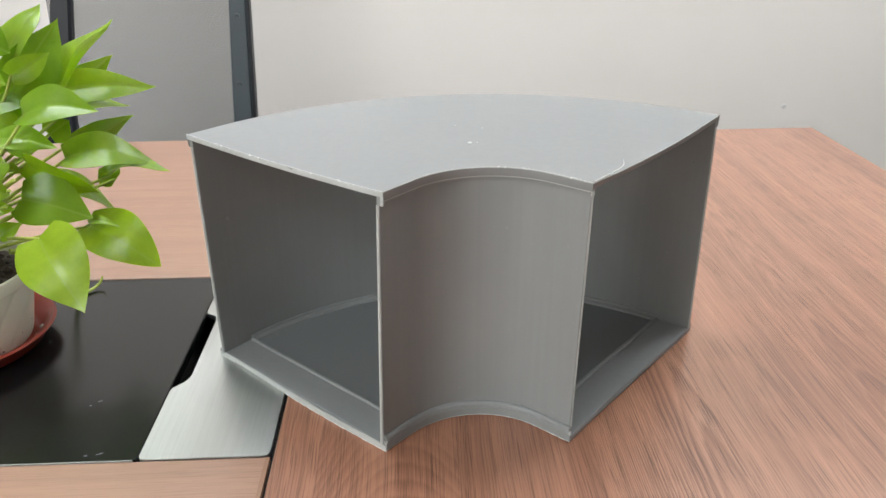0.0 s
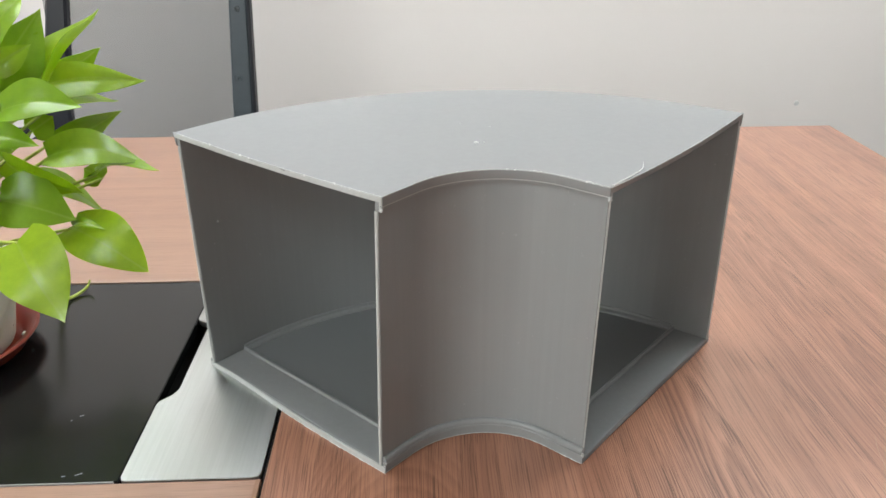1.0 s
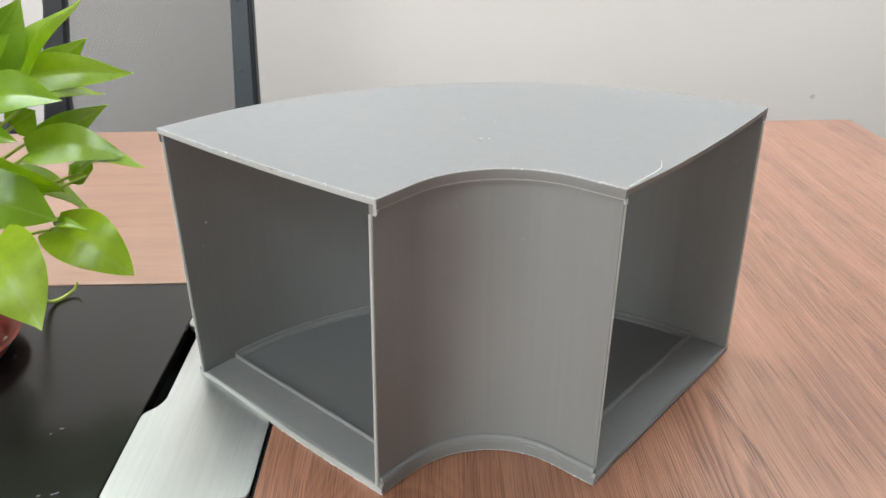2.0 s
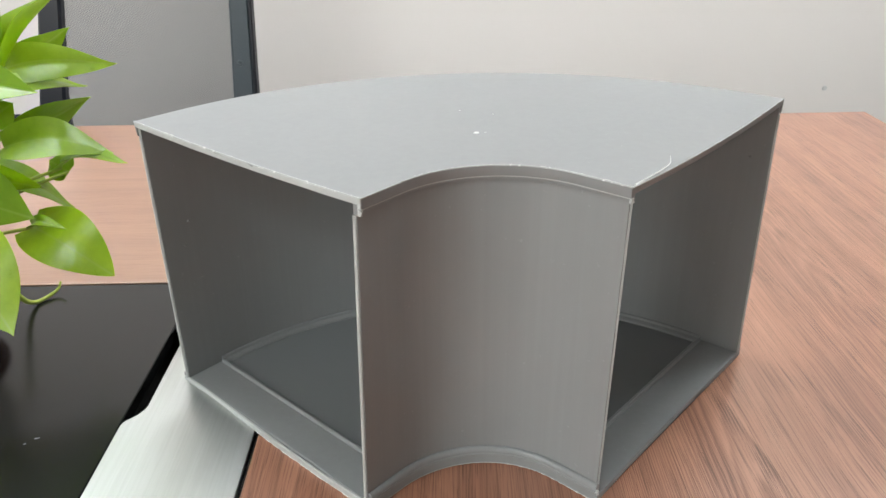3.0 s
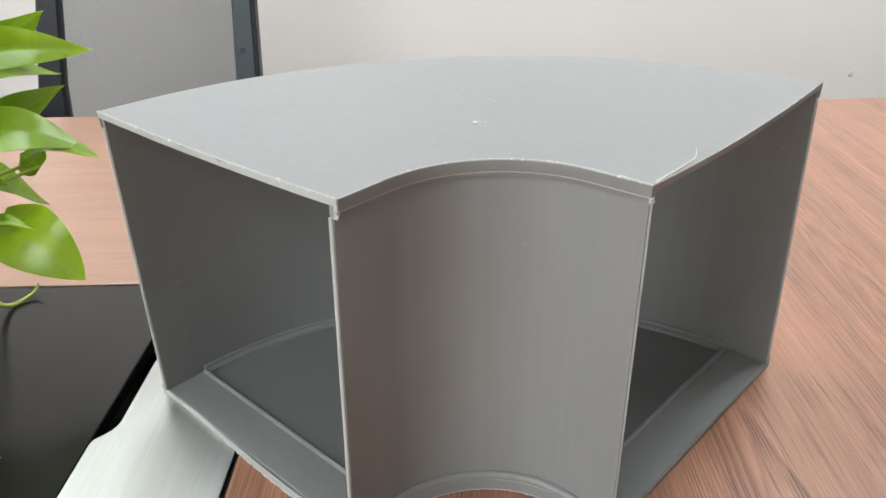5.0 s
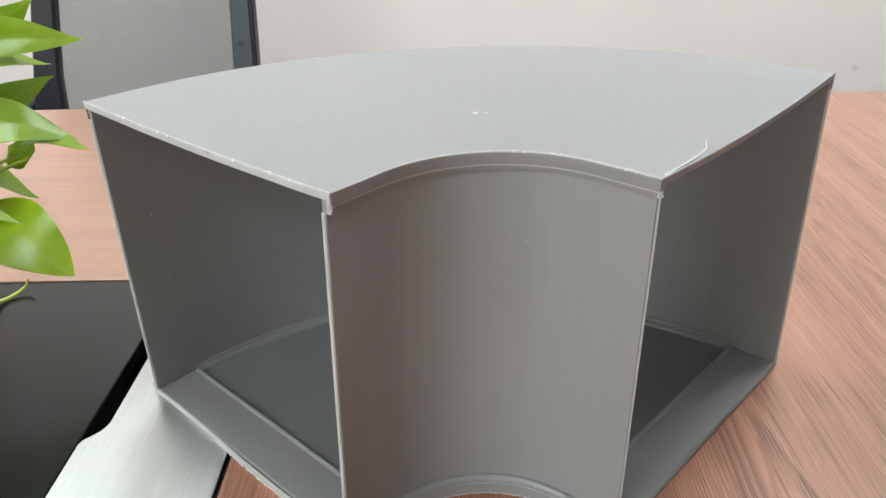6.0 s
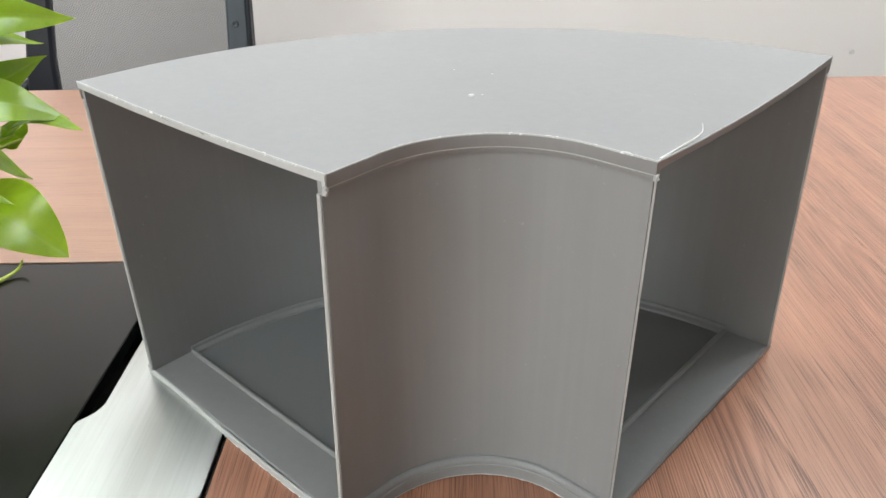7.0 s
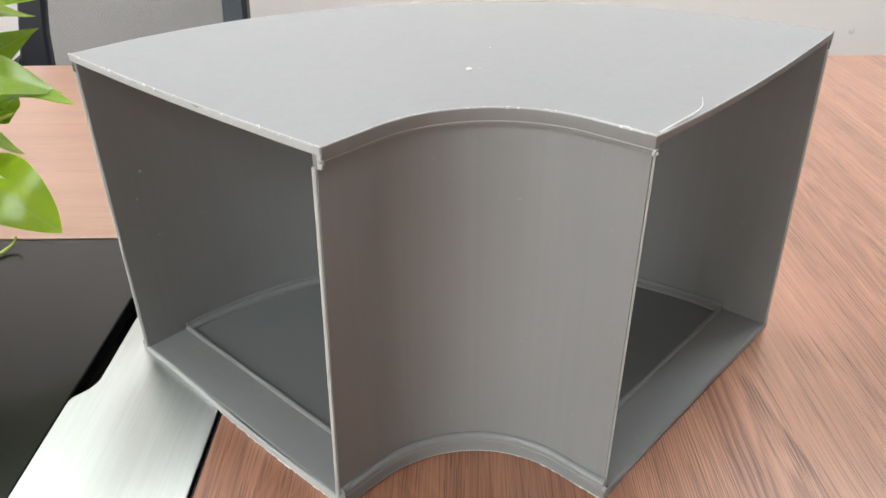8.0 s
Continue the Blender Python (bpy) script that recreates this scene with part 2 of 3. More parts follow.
def tube(bm, points, radii, n=8):
    pts = [Vector(p) for p in points]
    rows = []
    for i, p in enumerate(pts):
        d = (pts[min(i + 1, len(pts) - 1)] - pts[max(i - 1, 0)]).normalized()
        side = d.cross(Vector((0.31, 0.2, 0.93))).normalized()
        up = side.cross(d)
        r = radii if isinstance(radii, float) else radii[i]
        rows.append([p + r * (math.cos(2 * math.pi * k / n) * side + math.sin(2 * math.pi * k / n) * up) for k in range(n)])
    return grid_solid(bm, rows)


def eased(points, n=6):
    """A smooth line through the points."""
    p = [Vector(v) for v in points]
    p = [p[0] * 2 - p[1]] + p + [p[-1] * 2 - p[-2]]
    out = []
    for a, b, c, d in zip(p, p[1:], p[2:], p[3:]):
        for k in range(n):
            t = k / n
            out.append(0.5 * (2 * b + (c - a) * t + (2 * a - 5 * b + 4 * c - d) * t * t + (3 * b - a - 3 * c + d) * t ** 3))
    return out + [p[-2]]


def prism(outline, z0, z1, bevel=0.0):
    """A flat plate with the given outline."""
    bm = bmesh.new()
    grid_solid(bm, [[(x, y, z0) for x, y in outline], [(x, y, z1) for x, y in outline]])
    if bevel:
        rim = [e for e in bm.edges if all(v.co.z > z1 - 1e-6 for v in e.verts)]
        bmesh.ops.bevel(bm, geom=rim, offset=bevel, segments=2, affect="EDGES")
    return bm


def rounded(x0, x1, y0, y1, r, n=6):
    pts = []
    for cx, cy, a in ((x1 - r, y1 - r, 0), (x0 + r, y1 - r, 90), (x0 + r, y0 + r, 180), (x1 - r, y0 + r, 270)):
        pts += [(cx + r * math.cos(radians(a + 90 * i / n)), cy + r * math.sin(radians(a + 90 * i / n))) for i in range(n + 1)]
    return pts


# ---- the room ----
X0, X1, Y0, Y1, H = -2.7, 6.0, -3.2, 2.5, 2.7


def setting(name, bm, material, label, category):
    return tagged(mesh_ob(name, bm, material), label, category, kind="structure")


setting("floor", boxed(X0 - 0.2, X1 + 0.2, Y0 - 0.2, Y1 + 0.2, -0.1, 0), FLOOR, "grey office floor", "floor")
setting("ceiling", boxed(X0 - 0.2, X1 + 0.2, Y0 - 0.2, Y1 + 0.2, H, H + 0.1), CEIL, "plain white ceiling", "ceiling")
setting("wall_north", boxed(X0, X1, Y1, Y1 + 0.15, 0, H), WALL, "plain warm white painted wall", "wall")
setting("wall_south", boxed(X0, X1, Y0 - 0.15, Y0, 0, H), WALL, "plain warm white painted wall", "wall")
setting("wall_east", boxed(X1, X1 + 0.15, Y0 - 0.15, Y1 + 0.15, 0, H), WALL, "plain warm white painted wall", "wall")
bm = boxed(X0 - 0.15, X0, Y0 - 0.15, -2.75, 0, H)
box(bm, X0 - 0.15, X0, -1.25, Y1 + 0.15, 0, H)
box(bm, X0 - 0.15, X0, -2.75, -1.25, 0, 0.9)
box(bm, X0 - 0.15, X0, -2.75, -1.25, 2.35, H)
setting("wall_west", bm, WALL, "white painted wall with a window opening", "wall")


def ceiling_light(cx, cy):
    lamp = thing("ceiling_light", (cx, cy, H), "flat white rectangular ceiling light panel, lit", "lamp", "ceiling lights")
    bm = bmesh.new()
    for a in ((-0.62, 0.62, -0.32, -0.30), (-0.62, 0.62, 0.30, 0.32), (-0.62, -0.60, -0.30, 0.30), (0.60, 0.62, -0.30, 0.30)):
        box(bm, *a, -0.03, 0, 0.002)
    part("frame", bm, WHITE, lamp)
    part("diffuser", boxed(-0.598, 0.598, -0.298, 0.298, -0.024, -0.016), GLOW, lamp)
    return lamp


lamp = ceiling_light(-0.8, 1.4)
copy_thing(lamp, pose(1.25, 1.5, H))
copy_thing(lamp, pose(-1.45, -0.85, H))

# small mark on the wall, built as a shallow disc
bm = lathe(bmesh.new(), [(0.001, 0.0), (0.008, 0.0), (0.007, 0.003), (0.002, 0.0035)], (0, 0), 14)
mark_disc = tagged(mesh_ob("wall_plug", bm, plain("grey_mark", (0.64, 0.62, 0.61), 0.6)), "small grey mark on the white wall", "wall plug")
mark_disc.matrix_world = pose(1.214, Y1, 0.546, 90, 0, 0)

# ---- the desk ----
TOP = 0.75
GAP, FAR, LIDX, LIDN, LIDF = -0.1525, 1.552, -0.2725, 0.5485, 0.9135
WEST, EAST, NEAR = -1.35, 0.819, -0.02
desk = thing("desk", (0, 0, 0), "walnut-look office desk with a black cable lid", "desk")
main_top = under(part("tabletop", boxed(GAP + 0.0012, EAST, NEAR, FAR, TOP - 0.025, TOP, 0.0012), WALNUT_Y, desk, "walnut laminate top with lengthwise grain"), desk)
part("tabletop", boxed(WEST, GAP - 0.0012, NEAR, LIDN - 0.001, TOP - 0.025, TOP, 0.0012), WALNUT_X, desk, "walnut laminate strip with crosswise grain")
part("tabletop", boxed(WEST, GAP - 0.0012, LIDF + 0.0042, FAR, TOP - 0.025, TOP, 0.0012), WALNUT_X, desk, "walnut laminate strip with crosswise grain")
part("edge_band", boxed(GAP - 0.0010, GAP + 0.0010, NEAR, FAR, TOP - 0.024, TOP - 0.003), DARK, desk)
part("tabletop", boxed(WEST, -0.94, LIDN, LIDF, TOP - 0.025, TOP, 0.0012), WALNUT_X, desk)
part("cable_tray", boxed(-0.94, GAP - 0.0012, LIDN - 0.001, LIDF + 0.0038, TOP - 0.06, TOP - 0.045), DARK, desk, "black cable tray below the lid")
lid = part("cable_lid", prism(rounded(-0.938, LIDX - 0.0008, LIDN + 0.0005, LIDF - 0.0005, 0.002, 3), TOP - 0.012, TOP + 0.0005, 0.0008), LID, desk, "black lacquered cable lid with fine scratches")
part("lid_trim", boxed(-0.938, LIDX - 0.004, LIDN - 0.0009, LIDN + 0.0004, TOP - 0.010, TOP + 0.0009, 0.0003), TRIM, desk, "thin grey metal trim")
part("edge_band", boxed(GAP - 0.0058, GAP - 0.0018, NEAR, LIDN - 0.0012, TOP - 0.02, TOP + 0.0003, 0.0004), BAND, desk, "lighter edge band")
# aluminium plate with a finger notch along the lid
r = 0.006
nx = LIDX + 0.0155
outline = [(LIDX, LIDN + r), (LIDX + r * 0.3, LIDN + r * 0.3), (LIDX + r, LIDN + 0.0005), (GAP - 0.0025 - r, LIDN + 0.0005), (GAP - 0.0025 - r * 0.3, LIDN + r * 0.3), (GAP - 0.0025, LIDN + r),
           (GAP - 0.0025, LIDF - 0.001), (LIDX, LIDF - 0.001), (LIDX, 0.822), (LIDX + 0.001, 0.817), (LIDX + 0.005, 0.813), (nx - 0.004, 0.810), (nx - 0.001, 0.806), (nx, 0.800),
           (nx, 0.682), (nx - 0.001, 0.676), (nx - 0.004, 0.670), (LIDX + 0.006, 0.664), (LIDX + 0.0015, 0.661), (LIDX, 0.656)]
part("cover_plate", prism(outline, TOP - 0.006, TOP + 0.0008, 0.0005), ALU, desk, "brushed aluminium cover plate with a finger notch")
for x in (WEST + 0.06, EAST - 0.10):
    for y in (NEAR + 0.06, FAR - 0.10):
        part("leg", boxed(x, x + 0.04, y, y + 0.04, 0, TOP - 0.025, 0.003), BLACK, desk)
# fine scratches on the lid
for x, y, l, a in ((-0.337, 0.641, 0.004, 20), (-0.309, 0.559, 0.006, 25), (-0.321, 0.557, 0.003, 10), (-0.344, 0.634, 0.002, 40)):
    s = part("scratch", boxed(-l / 2, l / 2, -0.0003, 0.0003, 0, 0.0002), plain("scratch_grey", (0.45, 0.45, 0.45), 0.6), lid)
    s.matrix_world = pose(x, y, TOP + 0.0006, 0, 0, a)

PALE = plain("scratch_pale", (0.46, 0.30, 0.23), 0.7)
for pts in (((0.0500, 0.524, TOP), (0.0497, 0.518, TOP), (0.0490, 0.512, TOP)), ((0.386, 0.580, TOP), (0.380, 0.566, TOP), (0.376, 0.553, TOP), (0.371, 0.531, TOP))):
    s = part("scratch", tube(bmesh.new(), eased(pts), 0.00022, 5), PALE, main_top)

# ---- the duct elbow ----
OX, OY, RI, RO, A0, A1, DH = 0.0447, 0.4690, 0.117, 0.376, 48.5, 138.3, 0.25
duct = thing("duct_elbow", (OX, OY, TOP), "grey PVC square duct elbow with chipped edges", "duct elbow")
WT = 0.004


STRAIGHT = 0.037
RUN = [2 * STRAIGHT + radians(A1 - A0) * 0.2]


def place(r, d):
    """The point at radius r and at d from the right mouth (0) to the left one (1): a straight socket, a bend, a straight socket."""
    mid = radians((A0 + A1) / 2)
    cx, cy = 1.4142 * STRAIGHT * math.cos(mid), 1.4142 * STRAIGHT * math.sin(mid)
    s1 = STRAIGHT / RUN[0]
    if d < s1:
        a, shift = radians(A0), (d / s1 - 1) * STRAIGHT
    elif d > 1 - s1:
        a, shift = radians(A1), (1 - (1 - d) / s1) * STRAIGHT
    else:
        a, shift = radians(A0 + (A1 - A0) * (d - s1) / (1 - 2 * s1)), 0.0
    rr = r - STRAIGHT
    return cx + rr * math.cos(a) - shift * math.sin(a), cy + rr * math.sin(a) + shift * math.cos(a)


def sag(r, z, d):
    """The top sheet hangs a little between the walls, most at the mouths."""
    s = min(1, max(0, (r - RI) / (RO - RI)))
    m = abs(2 * d - 1)
    return (SAG_L if d > 0.5 else SAG_R) * 4 * s * (1 - s) * m * m


SAG_L, SAG_R = 0.0020, 0.0045


def arc(profile, trim=0.0, n=64, sagging=False, rough=0.0, seed=0, first=0.0):
    """Sweeps a closed profile of (radius, height) through the elbow, from trim metres (and first, at the right mouth) behind one mouth to trim before the other."""
    rnd = random.Random(seed)
    rows = []
    for i in range(n + 1):
        d = (trim + first) / RUN[0] + (1 - (2 * trim + first) / RUN[0]) * i / n
        row = []
        for r, z in profile:
            dd = d + (rnd.uniform(-rough, rough) / RUN[0] if rough and i in (0, n) else 0)
            lift = 0.0012 if rough and z == 0.0 and i in (0, n) else 0.0
            row.append((*place(r, dd), z + lift - (sag(r, z, d) if sagging else 0)))
        rows.append(row)
    return grid_solid(bmesh.new(), rows)


def spread(r0, r1, z, n):
    return [(r0 + (r1 - r0) * i / n, z) for i in range(n + 1)]


E_ = 0.0005
top_profile = spread(RI + E_, RO - E_, DH, 26) + [(RO, DH - E_)] + [(RO, DH - 0.010), (RO - 0.0025, DH - 0.012)] + spread(RO - 0.003, RI + 0.003, DH - 0.0045, 26) + [(RI + 0.0030, DH - 0.0108), (RI + 0.0016, DH - 0.0104), (RI + 0.0013, DH - 0.0078), (RI + 0.0003, DH - 0.0074), (RI, DH - 0.0070), (RI, DH - E_)]
top_sheet = part("top_panel", arc(top_profile, sagging=True, rough=0.0005, seed=1), PVC, duct, "flat top sheet, chipped along the rims", 40)
bottom_profile = spread(RI + 0.002, RO - 0.002, 0.0, 4) + [(RO, 0.0014), (RO, 0.009), (RO - 0.003, 0.010)] + [(RO - 0.0035, 0.0035)] + [(RI + 0.0035, 0.0035), (RI + 0.003, 0.010), (RI, 0.009), (RI, 0.0014)]
bottom_sheet = part("bottom_panel", arc(bottom_profile, rough=0.0005, seed=2), PVC, duct, "", 40)
inner_sheet = part("inner_wall", arc([(RI + 0.004, 0.003), (RI + 0.004 + WT, 0.003), (RI + 0.004 + WT, DH - 0.0045), (RI + 0.004, DH - 0.0045)], 0.0006, rough=0.0004, seed=3, first=0.0022), PVC, duct, "curved inner wall sheet", 40)
outer_sheet = part("outer_wall", arc([(RO - 0.004 - WT, 0.003), (RO - 0.004, 0.003), (RO - 0.004, DH - 0.0045), (RO - 0.004 - WT, DH - 0.0045)], 0.0004, rough=0.0004, seed=4), PVC, duct, "curved outer wall sheet", 40)


def bead(r, z, rad, trim=0.001, squash=1.0):
    return arc([(r + rad * math.cos(2 * math.pi * k / 10), z + rad * squash * math.sin(2 * math.pi * k / 10)) for k in range(10)], trim)


# joint beads along both walls
part("weld_bead", bead(RI + 0.0032, 0.0115, 0.0030, 0.0012, 1.3), PVC, duct, "", 60)
part("weld_bead", bead(RI + 0.0008, 0.0095, 0.0010, 0.0006), PVC, duct, "", 60)
part("weld_bead", bead(RI + 0.0012, DH - 0.0082, 0.0006, 0.0006), PVC, duct, "", 60)
MOUTH = 0.037
rail = [(RO - 0.0075, 0.003), (RO - 0.0075, 0.0105), (RO - 0.0085, 0.0115), (RO - 0.0100, 0.0108), (RO - 0.0105, 0.0085), (RO - 0.0120, 0.0078), (RO - 0.0138, 0.0066), (RO - 0.0145, 0.003)]
part("rail", arc(rail, MOUTH), PVC, duct, "stepped rail along the wall foot", 35)
part("rail", arc([(RI + 0.009 + (RO - 0.0075 - r), z) for r, z in rail], MOUTH), PVC, duct, "", 35)


def across(profile, a, sign, r0, r1, n=1):
    """Sweeps a closed profile of (inset from the mouth, height) along a mouth's line."""
    u = Vector((math.cos(radians(a)), math.sin(radians(a)), 0))
    v = Vector((-u.y, u.x, 0)) * sign
    rows = [[u * (r0 + (r1 - r0) * i / n) + v * s + Vector((0, 0, z)) for s, z in profile] for i in range(n + 1)]
    return grid_solid(bmesh.new(), rows)


for a, sign in ((A0, 1), (A1, -1)):
    face = across([(-0.0004, 0.0008), (0.0010, 0.0008), (0.0010, 0.0060), (0.0002, 0.0060), (-0.0004, 0.0054)], a, sign, RI + 0.001, RO - 0.001, 40)
    part("cut_edge", face, SAWN if a == A1 else PVC, bottom_sheet, "sawn edge of the bottom sheet", 40)
    part("mouth_strip", across([(0.0006, 0.0036), (0.0355, 0.0036), (0.0355, 0.0062), (0.0016, 0.0062), (0.0006, 0.0052)], a, sign, RI + 0.0085, RO - 0.0085), PVC, duct)
    ring = [(0.0372 + 0.0022 * math.cos(2 * math.pi * k / 10), 0.0062 + 0.0024 * math.sin(2 * math.pi * k / 10)) for k in range(10)]
    part("mouth_bead", across(ring, a, sign, RI + 0.0085, RO - 0.0095), PVC, duct, "", 60)
# the floor's darker grey holds the shade inside the elbow
part("floor_sheet", arc(spread(RI + 0.009, RO - 0.0135, 0.0036, 2) + spread(RO - 0.0135, RI + 0.009, 0.0046, 2), 0.0385), PVC_SHADED, duct, "inner floor sheet with shade in its darker grey")


def burr(points, seed, tall=0.0011, density=0.5):
    """A torn, uneven lip along a line of points."""
    rnd = random.Random(seed)
    rows, h = [], 0.0
    for i, p in enumerate(points):
        if rnd.random() < 0.35:
            h = rnd.uniform(0.2, 1.0) * tall if rnd.random() < density else 0.0
        w = 0.0002 + h * 0.35
        p = Vector(p)
        o = Vector((rnd.uniform(-1, 1), rnd.uniform(-1, 1), 0)) * 0.0003
        rows.append([p + o + Vector((-w, -w, -0.0004)), p + o + Vector((w, w, -0.0004)), p + o * 2 + Vector((0, 0, h + 0.0001))])
    return grid_solid(bmesh.new(), rows)


def rim_arc(r, z, n):
    return [(*place(r, i / n), z) for i in range(n + 1)]


def rim_line(a, r0, r1, z, n, sagging=False):
    return [(r * math.cos(radians(a)), r * math.sin(radians(a)), z - (sag(r, z, 0 if a == A0 else 1) if sagging else 0)) for r in [r0 + (r1 - r0) * i / n for i in range(n + 1)]]


def rim_up(a, r, z0, z1, n):
    return [(r * math.cos(radians(a)), r * math.sin(radians(a)), z0 + (z1 - z0) * i / n) for i in range(n + 1)]


rims = [rim_arc(RI + 0.0004, DH, 300), rim_line(A0, RI, RO, DH, 300, True), rim_line(A1, RI, RO, DH, 300, True), rim_arc(RI + 0.0004, 0.0014, 240),
        rim_line(A1, RI, RO, 0.0004, 300), rim_line(A0, RI, RO, 0.0008, 200)]
# pale line where the flange was trimmed, and the sawn end of the top sheet with its hooked lip
part("cut_edge", tube(bmesh.new(), rim_arc(RI + 0.0006, DH - 0.0076, 60), 0.0005, 5), SAWN, top_sheet, "pale sawn edge and rim highlight", 60)
inward = Vector((math.sin(radians(A1)), -math.cos(radians(A1)), 0))
rows = []
for p in rim_line(A1, RI + 0.0006, RO - 0.0006, DH, 40, True):
    p = Vector(p)
    rows.append([p - inward * 0.0004 - Vector((0, 0, 0.0006)), p + inward * 0.001 - Vector((0, 0, 0.0006)), p + inward * 0.001 - Vector((0, 0, 0.0043)), p - inward * 0.0004 - Vector((0, 0, 0.0043))])
part("cut_edge", grid_solid(bmesh.new(), rows), SAWN, top_sheet, "pale sawn end of the top sheet")
part("cut_edge", across([(-0.0005, DH - 0.0118), (0.0010, DH - 0.0118), (0.0010, DH - 0.0040), (-0.0005, DH - 0.0040)], A1, -1, RI + 0.0002, RI + 0.0030, 4), SAWN, top_sheet, "pale hooked lip")
for k, line in enumerate(rims):
    part("burr", burr(line, 11 + k, (0.0007, 0.0007, 0.0008, 0.0006, 0.0009, 0.0006)[k], (0.4, 0.3, 0.3, 0.3, 0.4, 0.15)[k]), BURR, top_sheet if k < 3 else bottom_sheet, "pale torn burr")
for a in (A0, A1):
    for r in (RI + 0.006, RO - 0.006):
        edge = part("cut_edge", tube(bmesh.new(), rim_up(a, r, 0.006, DH - 0.012, 40), 0.0009 if (r < 0.2 and a == A0) else 0.0014, 6), SAWN, inner_sheet if r < 0.2 else outer_sheet, "pale sawn edge and rim highlight", 60)
        if r < 0.2 and a == A0:
            edge.location = (-0.0026 * math.sin(radians(a)), 0.0026 * math.cos(radians(a)), 0)
    for z, r in ((DH - 0.009, RI + 0.001), (0.010, RI + 0.001)):
        c = Vector((r * math.cos(radians(a)), r * math.sin(radians(a)), z))
        rnd = random.Random(int(a * 10 + z * 1000))
        bm = bmesh.new()
        for v in bmesh.ops.create_icosphere(bm, subdivisions=2, radius=1.0)["verts"]:
            v.co = c + v.co * rnd.uniform(0.0008, 0.0019) * (1.0 + 0.5 * abs(v.co.z))
        part("burr", bm, SAWN, top_sheet if z > 0.1 else bottom_sheet, "torn plastic crumb")
# light caught by the sawn rims, modelled as thin pale beads
for line in (rim_arc(RI + 0.0004, DH - 0.0001, 60), rim_line(A0, RI, RO, DH - 0.0001, 40, True), rim_line(A1, RI, RO, DH - 0.0001, 40, True), rim_arc(RI + 0.0004, 0.0016, 60)):
    part("cut_edge", tube(bmesh.new(), line, 0.0006, 5), SAWN, top_sheet if line[0][2] > 0.1 else bottom_sheet, "pale sawn edge and rim highlight", 60)
# a sliver of plastic that peels off the rim
u, v = (math.cos(radians(A0)), math.sin(radians(A0))), (-math.sin(radians(A0)), math.cos(radians(A0)))
strand = [(u[0] * (RI + a) + v[0] * b, u[1] * (RI + a) + v[1] * b, DH - sag(RI + a, DH, 0) + c) for a, b, c in ((0.005, 0.001, 0.0002), (0.025, 0.0015, 0.0008), (0.045, 0.002, 0.0014), (0.056, 0.003, 0.0022), (0.060, 0.0045, 0.0038), (0.062, 0.006, 0.0056))]
part("sliver", tube(bmesh.new(), eased(strand), [0.0007 - 0.00055 * k / 30 for k in range(31)], 5), BURR, top_sheet, "pale peeled sliver", 60)
# pips and specks moulded into the sheets
for px, py in ((-0.0117, 0.202), (-0.005, 0.203), (-0.022, 0.262), (0.004, 0.25)):
    bm = bmesh.new()
    bmesh.ops.create_icosphere(bm, subdivisions=2, radius=0.0018 if px < -0.01 and py < 0.21 else 0.0006)
    bmesh.ops.scale(bm, vec=(1.2, 1, 0.5), verts=bm.verts)
    s = part("pip", bm, BURR, top_sheet, "", 60)
    s.location = (px, py, DH + 0.0003)
for d, z in ((0.93, 0.156), (0.948, 0.135), (0.045, 0.198), (0.92, 0.10)):
    bm = bmesh.new()
    bmesh.ops.create_icosphere(bm, subdivisions=2, radius=0.0014 if z == 0.156 else 0.0010)
    bmesh.ops.scale(bm, vec=(1, 1, 0.8), verts=bm.verts)
    s = part("pip", bm, PVC, outer_sheet, "", 60)
    s.location = (*place(RO - 0.0085, d), z)

# the elbow is a little out of true: its foot is racked sideways at three of its corners
CORNERS = ((RI, 0.5 * (A0 + A1), -0.006, -0.003), (RI, A0, -0.0060, -0.004), (RI, A1, -0.0070, 0.002), (RO, A0, -0.0020, -0.006), (RO, A1, 0.0010, 0.003))
for ob in duct.children_recursive:
    for v in ob.data.vertices:
        p = v.co + ob.location
        low, total, dx, dy = 1 - p.z / DH, 0.0, 0.0, 0.0
        for r, a, cx, cy in CORNERS:
            w = 1 / ((p.x - r * math.cos(radians(a))) ** 2 + (p.y - r * math.sin(radians(a))) ** 2 + 0.0004)
            total, dx, dy = total + w, dx + w * cx, dy + w * cy
        v.co.x += low * dx / total
        v.co.y += low * dy / total

# ---- the chair behind the desk ----
CY = 2.016
chair = thing("office_chair", (-0.68, CY - 0.25, 0), "mesh-back office chair with dark frame behind the desk", "chair")


def slab(points, depth, material, name, label=""):
    """An upright bar through (x, z, half width) stations, in the chair back's plane."""
    bm = bmesh.new()
    rows = []
    for x, z, w in points:
        y = CY + 0.08 * (z - 0.76)
        c = 0.006
        rows.append([(x - w, y - depth + c, z), (x - w + c, y - depth, z), (x + w - c, y - depth, z), (x + w, y - depth + c, z), (x + w, y + depth - c, z), (x + w - c, y + depth, z), (x - w + c, y + depth, z), (x - w, y + depth - c, z)])
    grid_solid(bm, rows)
    return under(mesh_ob(name, bm, material, 30), chair) if not label else tagged(under(mesh_ob(name, bm, material, 30), chair), label)


